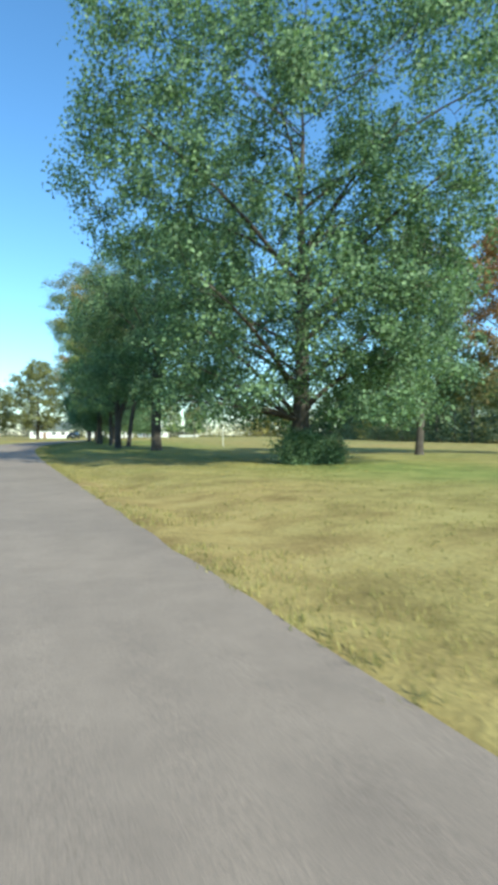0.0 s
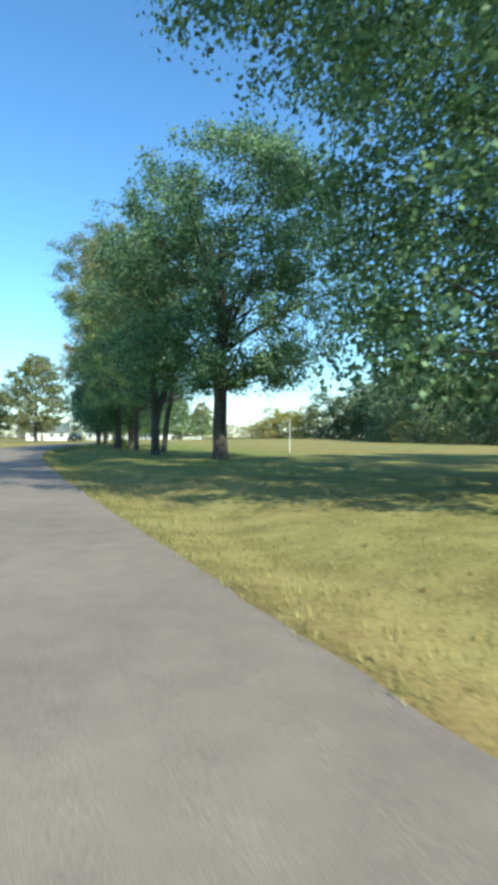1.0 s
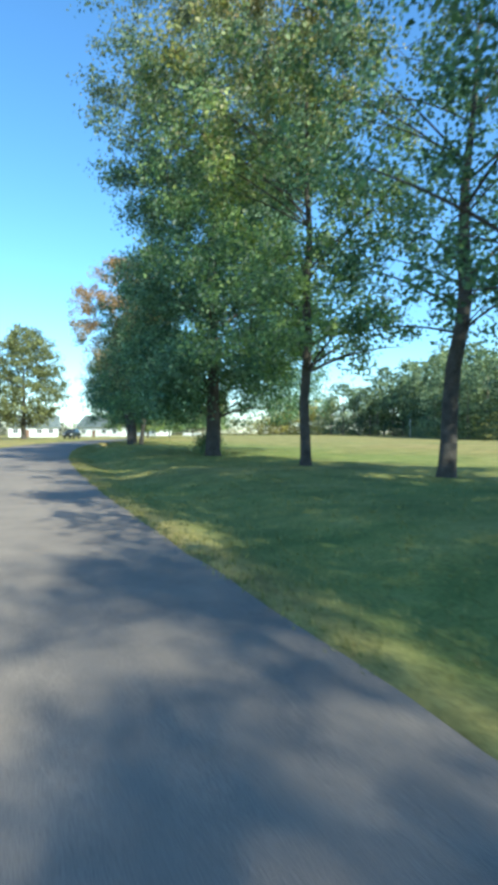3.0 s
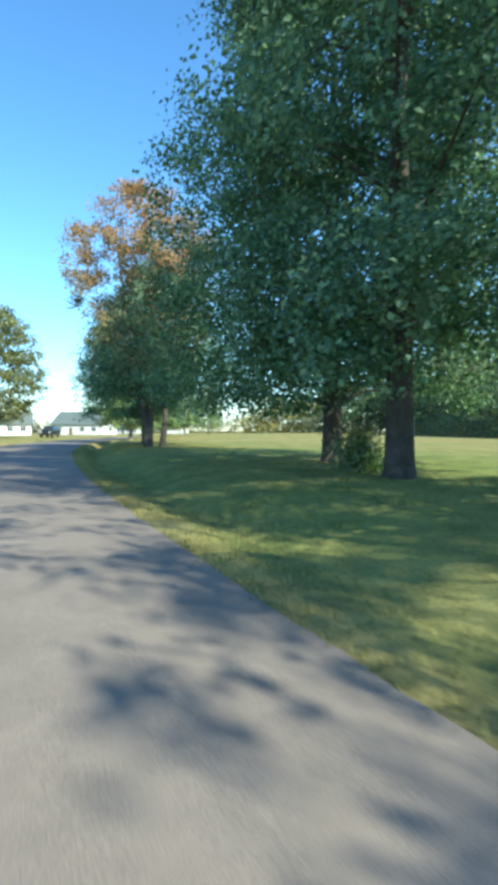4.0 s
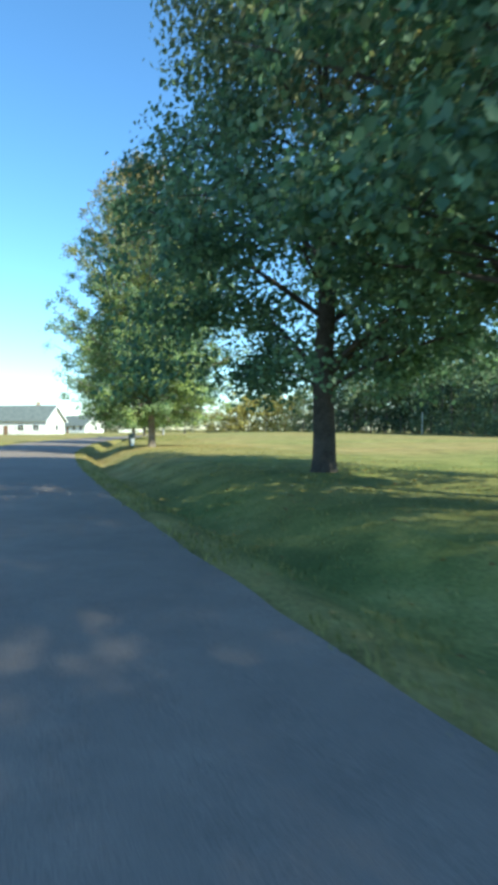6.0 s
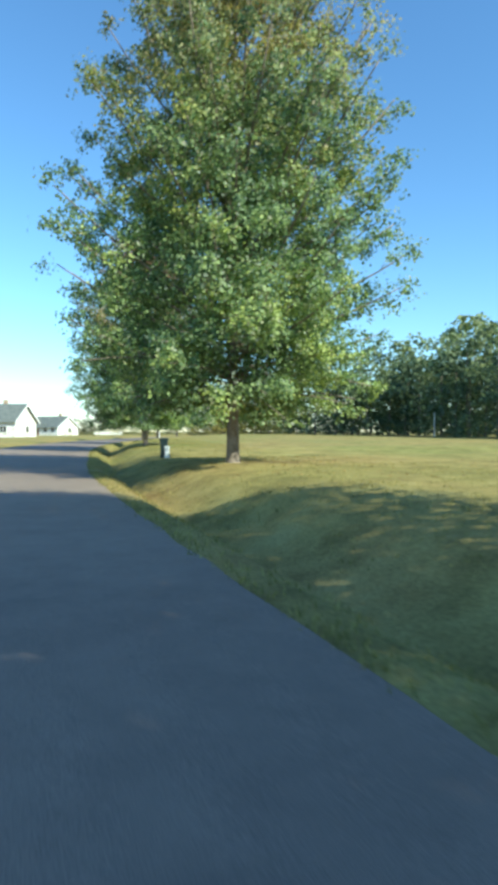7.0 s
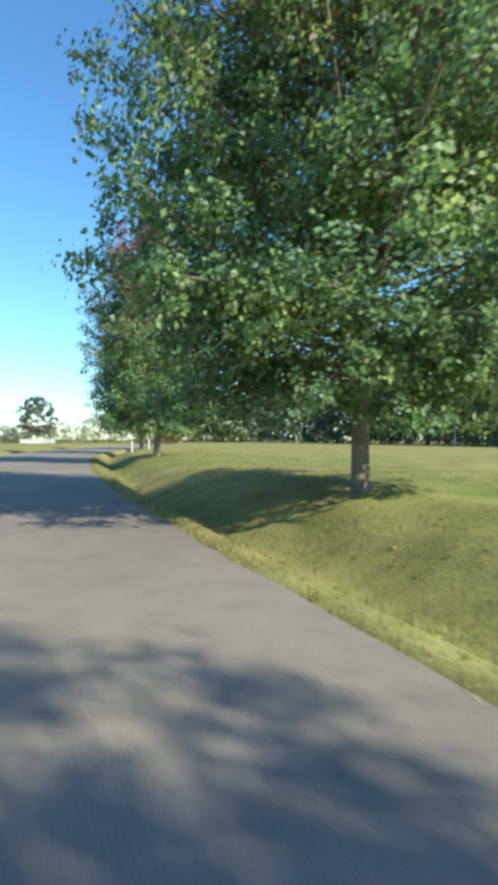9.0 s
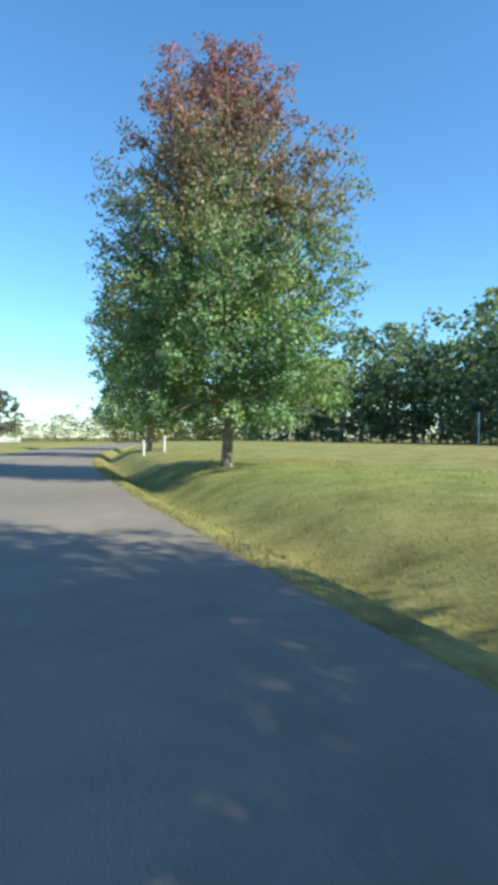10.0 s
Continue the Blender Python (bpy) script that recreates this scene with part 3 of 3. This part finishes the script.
build_woods("woods", spots, LEAF_WOOD, "dark mixed woodland edge beyond the open field", 31, 820, 0.52, 0.06)
build_woods("golden_woods", gold_trees, LEAF_GOLD, "yellow autumn trees at the corner of the woods", 35, 860, 0.55, 0.06)
build_woods("thin_woods", tan_trees, LEAF_TAN, "grey-tan thinly leaved trees and scrub far down the road", 37, 180, 0.6, 0.04)
build_woods("brush", brush, LEAF_WOOD, "low green brush along the woodland edge", 32, 165, 0.5, 0.0)
build_woods("golden_brush", gold, LEAF_GOLD, "golden autumn brush along the woodland edge", 33, 240, 0.44, 0.0)

# ---- houses across the road ----
WALL = mottled("white_siding", (0.70, 0.69, 0.66), (0.82, 0.81, 0.78), 0.8, 0.7, 0, 0.3, 0.15)
ROOF = mottled("grey_shingle", (0.10, 0.115, 0.11), (0.19, 0.205, 0.195), 1.5, 0.9, 0, 0.2, 0.6)
TRIM = mottled("white_trim", (0.76, 0.76, 0.75), (0.84, 0.84, 0.83), 2.0, 0.5, 0, 0.4, 0.05)
PANE = mottled("dark_window_glass", (0.02, 0.025, 0.03), (0.05, 0.055, 0.06), 1.0, 0.08, 0, 0.6, 0.0)
DOOR = mottled("painted_door", (0.16, 0.09, 0.06), (0.24, 0.14, 0.09), 2.0, 0.5, 0, 0.4, 0.1)
BRICK_TAN = mottled("tan_brick", (0.34, 0.25, 0.17), (0.46, 0.36, 0.26), 6.0, 0.9, 0, 0.2, 0.5)


def build_house(x, y, turn, length, depth, eave, ridge, wall_mat, label):
    root = new("house")
    root.matrix_world = pose(x, y, 0.0, 0, 0, turn)
    hl, hd = length / 2, depth / 2
    v = [(-hl, -hd, -0.3), (hl, -hd, -0.3), (hl, hd, -0.3), (-hl, hd, -0.3), (-hl, -hd, eave), (hl, -hd, eave), (hl, hd, eave), (-hl, hd, eave), (-hl, 0, ridge), (hl, 0, ridge)]
    mesh_object("wall", v, [(0, 1, 5, 4), (2, 3, 7, 6), (1, 2, 6, 9, 5), (3, 0, 4, 8, 7), (3, 2, 1, 0)], wall_mat, root)
    o, t = 0.5, 0.18
    rise = (ridge - eave) / hd
    for sgn in (-1, 1):
        a, b = (-hl - o, sgn * (hd + o), eave - o * rise + 0.03), (hl + o, sgn * (hd + o), eave - o * rise + 0.03)
        c, d_ = (hl + o, 0, ridge + 0.03), (-hl - o, 0, ridge + 0.03)
        lo = [a, b, c, d_]
        vv = lo + [(p[0], p[1], p[2] + t) for p in lo]
        mesh_object("roof", vv, [(0, 1, 2, 3), (7, 6, 5, 4), (0, 4, 5, 1), (1, 5, 6, 2), (2, 6, 7, 3), (3, 7, 4, 0)], ROOF, root)
        for end in (-1, 1):
            xe = end * (hl + o + 0.02)
            w = [(xe, sgn * (hd + o), eave - o * rise - 0.2), (xe, 0, ridge - 0.2), (xe, 0, ridge + 0.22), (xe, sgn * (hd + o), eave - o * rise + 0.22)]
            vv = w + [(p[0] + end * 0.05, p[1], p[2]) for p in w]
            mesh_object("bargeboard", vv, [(0, 1, 2, 3), (7, 6, 5, 4), (0, 4, 5, 1), (1, 5, 6, 2), (2, 6, 7, 3), (3, 7, 4, 0)], TRIM, root)
    for k in range(4):
        xw = -hl + length * (k + 0.6) / 4.2
        if k == 1:
            dr = part("door", box(xw, -hd - 0.03, 1.0, 0.95, 0.08, 2.1), DOOR, root)
            part("door_frame", box(xw, -hd - 0.015, 1.05, 1.15, 0.05, 2.3), TRIM, dr)
            continue
        wn_ = part("window", box(xw, -hd - 0.02, 1.65, 1.35, 0.07, 1.35), TRIM, root)
        for ox in (-0.32, 0.32):
            part("pane", box(xw + ox, -hd - 0.05, 1.65, 0.54, 0.03, 1.15), PANE, wn_)
    for sgn in (-1, 1):
        wn_ = part("window", box(sgn * (hl + 0.02), 0.6, 1.65, 0.07, 1.2, 1.3), TRIM, root)
        part("pane", box(sgn * (hl + 0.05), 0.6, 1.65, 0.03, 1.0, 1.1), PANE, wn_)
    part("chimney", box(hl * 0.4, 0.8, ridge + 0.2, 0.8, 0.6, 1.6), BRICK_TAN, root, bevel=0.02)
    return tagged(root, label, "house", "houses across the road")


build_house(36.7, 216.0, -42, 14.0, 9.0, 3.1, 6.2, WALL, "white one-storey house with a grey gabled roof")
build_house(15.5, 206.0, -8, 12.0, 8.0, 2.9, 5.6, WALL, "low white house in full sun behind a tree")
build_house(63.5, 260.0, -62, 11.0, 8.0, 2.5, 5.2, WALL, "white house with its gable end towards the road")

def build_fence(x0, y0, x1, y1):
    """White board fence: posts with three rails and a cap."""
    root = new("board_fence")
    length, turn = math.hypot(x1 - x0, y1 - y0), math.degrees(math.atan2(y1 - y0, x1 - x0))
    root.matrix_world = pose(x0, y0, 0.0, 0, 0, turn)
    n = int(length / 2.4)
    for k in range(n + 1):
        part("post", box(k * length / n, 0, 0.55, 0.12, 0.12, 1.4), TRIM, root, bevel=0.01)
    for z in (0.35, 0.7, 1.05):
        part("rail", box(length / 2, -0.08, z, length, 0.04, 0.22), TRIM, root)
    return tagged(root, "low white board fence in front of the far houses", "fence")


build_fence(76.5, 262.0, 87.0, 266.0)

shrubs = []
for k in range(46):
    q = rng.uniform(0, 1)
    sx_, sy_ = 24 + 74 * q + rng.uniform(-3, 3), 196 + 66 * q + rng.uniform(-5, 5)
    s_, l_ = along(sx_, sy_)
    if l_ < EDGE_L - 4:
        hs_ = rng.uniform(1.0, 2.8)
        shrubs.append((sx_, sy_, ground_z(s_, l_) - 0.05, hs_, hs_ * rng.uniform(0.6, 0.9)))
build_woods("garden_shrubs", shrubs, LEAF_FAR, "grey-green garden shrubs in front of the houses", 36, 260, 0.34, 0.0)

far = []
for k in range(60):
    a = rng.uniform(-12, 22)
    d = rng.uniform(255, 330)
    h = rng.uniform(3.5, 6.5)
    far.append((8 + d * math.sin(radians(a)), 60 + d * math.cos(radians(a)), 0, h, h * 0.5))
build_woods("far_trees", far, LEAF_TAN, "hazy line of distant trees beyond the houses", 34, 260, 0.9, 0.02)

# ---- low growth round the big oak, and loose things on the lawn ----
def build_bush(x, y, h, r, leaves, mat, label, seed):
    g = np.random.default_rng(seed)
    s, l = along(x, y)
    root = new("bush")
    root.location = (x, y, ground_z(s, l) - 0.03)
    q = g.normal(size=(34, 3))
    q /= np.linalg.norm(q, axis=1, keepdims=True)
    c = q * np.array([r, r * 0.8, h * 0.42]) * (g.uniform(0.2, 1.15, 34) ** 0.7)[:, None] + np.array([0, 0, h * 0.42])
    p = c[g.integers(0, 34, leaves)] + g.normal(size=(leaves, 3)) * 0.2
    p[:, 2] = np.abs(p[:, 2])
    lv, lf = leaf_cards(g, p, 0.065, 0.5)
    mesh_object("foliage", lv, lf, mat, root)
    sv, sf = [], []
    for k in c[:14]:
        tube(sv, sf, np.linspace((g.normal() * 0.1, g.normal() * 0.1, 0), k, 5), np.linspace(0.02, 0.006, 5), 5)
    mesh_object("stem", np.array(sv), sf, BARK, root)
    return tagged(root, label, "bush", "bushes under the oaks")


build_bush(10.3, 19.3, 1.4, 0.85, 16000, LEAF_OAK, "dense green bush at the foot of the oak", 41)
build_bush(10.7, 67.4, 1.1, 0.5, 4500, LEAF_MAPLE, "thin pale green sucker growth between two oak trunks", 43)
build_bush(11.3, 19.5, 1.1, 0.8, 11000, LEAF_OAK, "dense green bush at the foot of the oak", 42)

BIN_GREEN = mottled("green_bin_plastic", (0.045, 0.068, 0.066), (0.07, 0.095, 0.09), 3.0, 0.45, 0, 0.4, 0.1)
RUBBER = mottled("black_rubber", (0.012, 0.012, 0.012), (0.03, 0.03, 0.03), 5.0, 0.8, 0, 0.3, 0.2)
WHITE_PLASTIC = mottled("white_plastic", (0.72, 0.72, 0.70), (0.84, 0.84, 0.82), 4.0, 0.5, 0, 0.4, 0.1)


def build_bin(x, y, turn):
    s, l = along(x, y)
    root = new("wheeled_bin")
    root.matrix_world = pose(x, y, ground_z(s, l), 0, 0, turn) @ Matrix.Diagonal((0.6, 0.6, 0.9, 1))
    bm = box(0, 0, 0.44, 0.44, 0.46, 0.80, top=1.22)
    part("body", bm, BIN_GREEN, root, bevel=0.03)
    part("rim", box(0, 0, 0.845, 0.585, 0.605, 0.04), BIN_GREEN, root, bevel=0.012)
    lid = part("lid", box(0, 0.01, 0.89, 0.60, 0.63, 0.06, top=0.9), BIN_GREEN, root, bevel=0.02)
    part("lid_handle", box(0, -0.32, 0.875, 0.24, 0.05, 0.03), BIN_GREEN, lid, bevel=0.008)
    part("push_bar", rod(0.016, 0.44, pose(0, 0.345, 0.84, 0, 90, 0)), BIN_GREEN, root)
    part("axle", rod(0.012, 0.52, pose(0, 0.22, 0.1, 0, 90, 0)), RUBBER, root)
    for sx in (-0.26, 0.26):
        part("wheel", rod(0.1, 0.05, pose(sx, 0.22, 0.1, 0, 90, 0), 20), RUBBER, root)
    for sx in (-0.15, 0.15):
        part("foot", box(sx, -0.16, 0.02, 0.08, 0.08, 0.08), BIN_GREEN, root)
    return tagged(root, "dark green wheeled rubbish bin on the lawn", "bin")


build_bin(20.75, 120.8, -35)


def build_post(x, y, h, r, mat, label, cap=True):
    s, l = along(x, y)
    root = new("marker_post")
    root.location = (x, y, ground_z(s, l) if s < 240 else 0.0)
    part("post", rod(r, h + 0.1, pose(0, 0, h / 2 - 0.05)), mat, root)
    if cap:
        part("cap", rod(r * 1.25, 0.05, pose(0, 0, h + 0.02), r2=r * 0.5), mat, root)
    return tagged(root, label, "post")


def build_pedestal(x, y, turn):
    s, l = along(x, y)
    root = new("utility_pedestal")
    root.matrix_world = pose(x, y, ground_z(s, l), 0, 0, turn)
    part("housing", box(0, 0, 0.22, 0.18, 0.16, 0.5, top=0.94), WHITE_PLASTIC, root, bevel=0.02)
    part("hood", box(0, 0, 0.49, 0.2, 0.18, 0.07, top=0.8), WHITE_PLASTIC, root, bevel=0.015)
    part("plinth", box(0, 0, 0.01, 0.24, 0.22, 0.06), BRICK_TAN, root, bevel=0.01)
    return tagged(root, "small white utility pedestal beside the bin", "utility box")


build_pedestal(20.68, 120.42, -40)
build_post(17.8, 47.6, 2.1, 0.024, WHITE_PLASTIC, "thin white marker post on the lawn")
build_post(113.5, 172.8, 5.0, 0.12, WHITE_PLASTIC, "tall pale pole in front of the woods")
for x_, y_ in ((42.6, 164.3), (44.8, 165.2)):
    build_post(x_, y_, 0.8, 0.05, WHITE_PLASTIC, "short white post beside a roadside maple")


# ---- dark car parked by the far lane ----
PAINT = mottled("dark_car_paint", (0.012, 0.015, 0.02), (0.02, 0.024, 0.03), 1.0, 0.25, 0.2, 0.6, 0.0)
CHROME = mottled("wheel_metal", (0.35, 0.35, 0.36), (0.5, 0.5, 0.5), 6.0, 0.3, 0.9, 0.5, 0.05)
LENS = mottled("headlight_lens", (0.5, 0.5, 0.5), (0.65, 0.65, 0.66), 4.0, 0.1, 0.0, 0.6, 0.0)


def build_car(s, l):
    h = math.degrees(np.interp(s, LINE_S, LINE_H))
    x, y, _ = place(s, l)
    root = new("car")
    root.matrix_world = pose(x, y, ground_z(s, l) + 0.02, 0, 0, h + 180)
    prof = [(-2.3, 0.35), (2.3, 0.35), (2.36, 0.6), (2.25, 0.95), (1.25, 1.08), (-2.1, 1.12), (-2.32, 0.9)]
    cab = [(-2.1, 1.12), (1.2, 1.08), (0.55, 1.68), (-1.75, 1.72)]
    for name, pts, w0, w1, mat in (("body", prof, 0.93, 0.90, PAINT), ("cabin", cab, 0.86, 0.68, PANE)):
        bm = bmesh.new()
        zs = [p[1] for p in pts]
        wid = [w0 + (w1 - w0) * (p[1] - min(zs)) / (max(zs) - min(zs)) for p in pts]
        lft = [bm.verts.new((-w, p[0], p[1])) for p, w in zip(pts, wid)]
        rgt = [bm.verts.new((w, p[0], p[1])) for p, w in zip(pts, wid)]
        bm.faces.new(lft)
        bm.faces.new(rgt[::-1])
        for i in range(len(pts)):
            j = (i + 1) % len(pts)
            bm.faces.new((lft[j], lft[i], rgt[i], rgt[j]))
        bmesh.ops.recalc_face_normals(bm, faces=bm.faces[:])
        part(name, bm, mat, root, bevel=0.05)
    part("roof_panel", box(0, -0.6, 1.72, 1.34, 2.3, 0.05), PAINT, root, bevel=0.02)
    for sx in (-1, 1):
        for yy in (-1.4, 1.42):
            w = part("wheel", rod(0.34, 0.22, pose(sx * 0.82, yy, 0.34, 0, 90, 0), 24), RUBBER, root)
            part("rim", rod(0.21, 0.02, pose(sx * 0.935, yy, 0.34, 0, 90, 0), 16), CHROME, w)
        part("headlight", box(sx * 0.68, 2.3, 0.78, 0.38, 0.12, 0.16), LENS, root, bevel=0.02)
        part("mirror", box(sx * 1.0, 0.75, 1.15, 0.18, 0.12, 0.14), PAINT, root, bevel=0.02)
    part("grille", box(0, 2.36, 0.72, 0.8, 0.04, 0.2), RUBBER, root)
    part("bumper", box(0, 2.34, 0.46, 1.7, 0.12, 0.22), PAINT, root, bevel=0.03)
    return tagged(root, "dark sport utility car standing beside the far lane", "car")


build_car(149.0, -10.2)


# ---- grass on the verge ----
def build_grass():
    g = np.random.default_rng(77)
    vs = []
    n = 50000
    ss = g.uniform(2, 172, n)
    dd = g.uniform(0, 1, n) ** 1.6 * 8.5
    for s, d in zip(ss, dd):
        l = edge_r(s) + d - 0.03
        if noise.noise((s * 0.5, l * 0.5, 2.0)) < -0.25:
            continue
        p = place(s, l, ground_z(s, l))
        tall = 0.025 + 0.035 * g.uniform() * (1.6 if d < 1.2 else 1.0)
        for _ in range(3):
            q, ln = g.uniform(0, 6.28), g.uniform(0.2, 0.9) * tall
            c, sn, w = math.cos(q), math.sin(q), g.uniform(0.004, 0.009)
            o = p + np.array([g.normal() * 0.05, g.normal() * 0.05, -0.01])
            vs += [o + np.array([-sn * w, c * w, 0]), o + np.array([sn * w, -c * w, 0]), o + np.array([c * ln, sn * ln, tall + 0.01])]
    vs = np.array(vs)
    ob = mesh_object("grass", vs, np.arange(len(vs)).reshape(-1, 3), GRASS)
    return tagged(ob, "short mown grass blades along the verge and ditch", "grass", kind="stuff")


GRASS = leaf_material("grass_blade", (0.15, 0.155, 0.05), (0.36, 0.31, 0.12), gloss=0.8)
build_grass()


# ---- fallen leaves under the turning trees ----
def build_litter():
    g = np.random.default_rng(91)
    pts = []
    for x, y, r, n in ((12.5, 88.2, 6.5, 500), (13.9, 94.2, 6, 350), (18.4, 112.6, 7, 800), (25.7, 132.0, 6.5, 800), (35.2, 150.9, 6, 600), (10.0, 66.0, 7, 350), (10.7, 20.0, 8, 350)):
        for _ in range(n):
            q, rr = g.uniform(0, 6.28), r * math.sqrt(g.uniform())
            px, py = x + rr * math.cos(q), y + rr * math.sin(q)
            s_, l_ = along(px, py)
            if l_ > edge_r(s_) + 0.1:
                pts.append((px, py, ground_z(s_, l_) + 0.012))
    v, f = leaf_cards(g, np.array(pts), 0.048, 4.0)
    ob = mesh_object("fallen_leaves", v, f, LITTER)
    return tagged(ob, "scattered brown and yellow fallen leaves on the lawn", "leaves", kind="stuff")


LITTER = leaf_material("fallen_leaf", (0.16, 0.075, 0.035), (0.42, 0.28, 0.11), gloss=0.7)
build_litter()
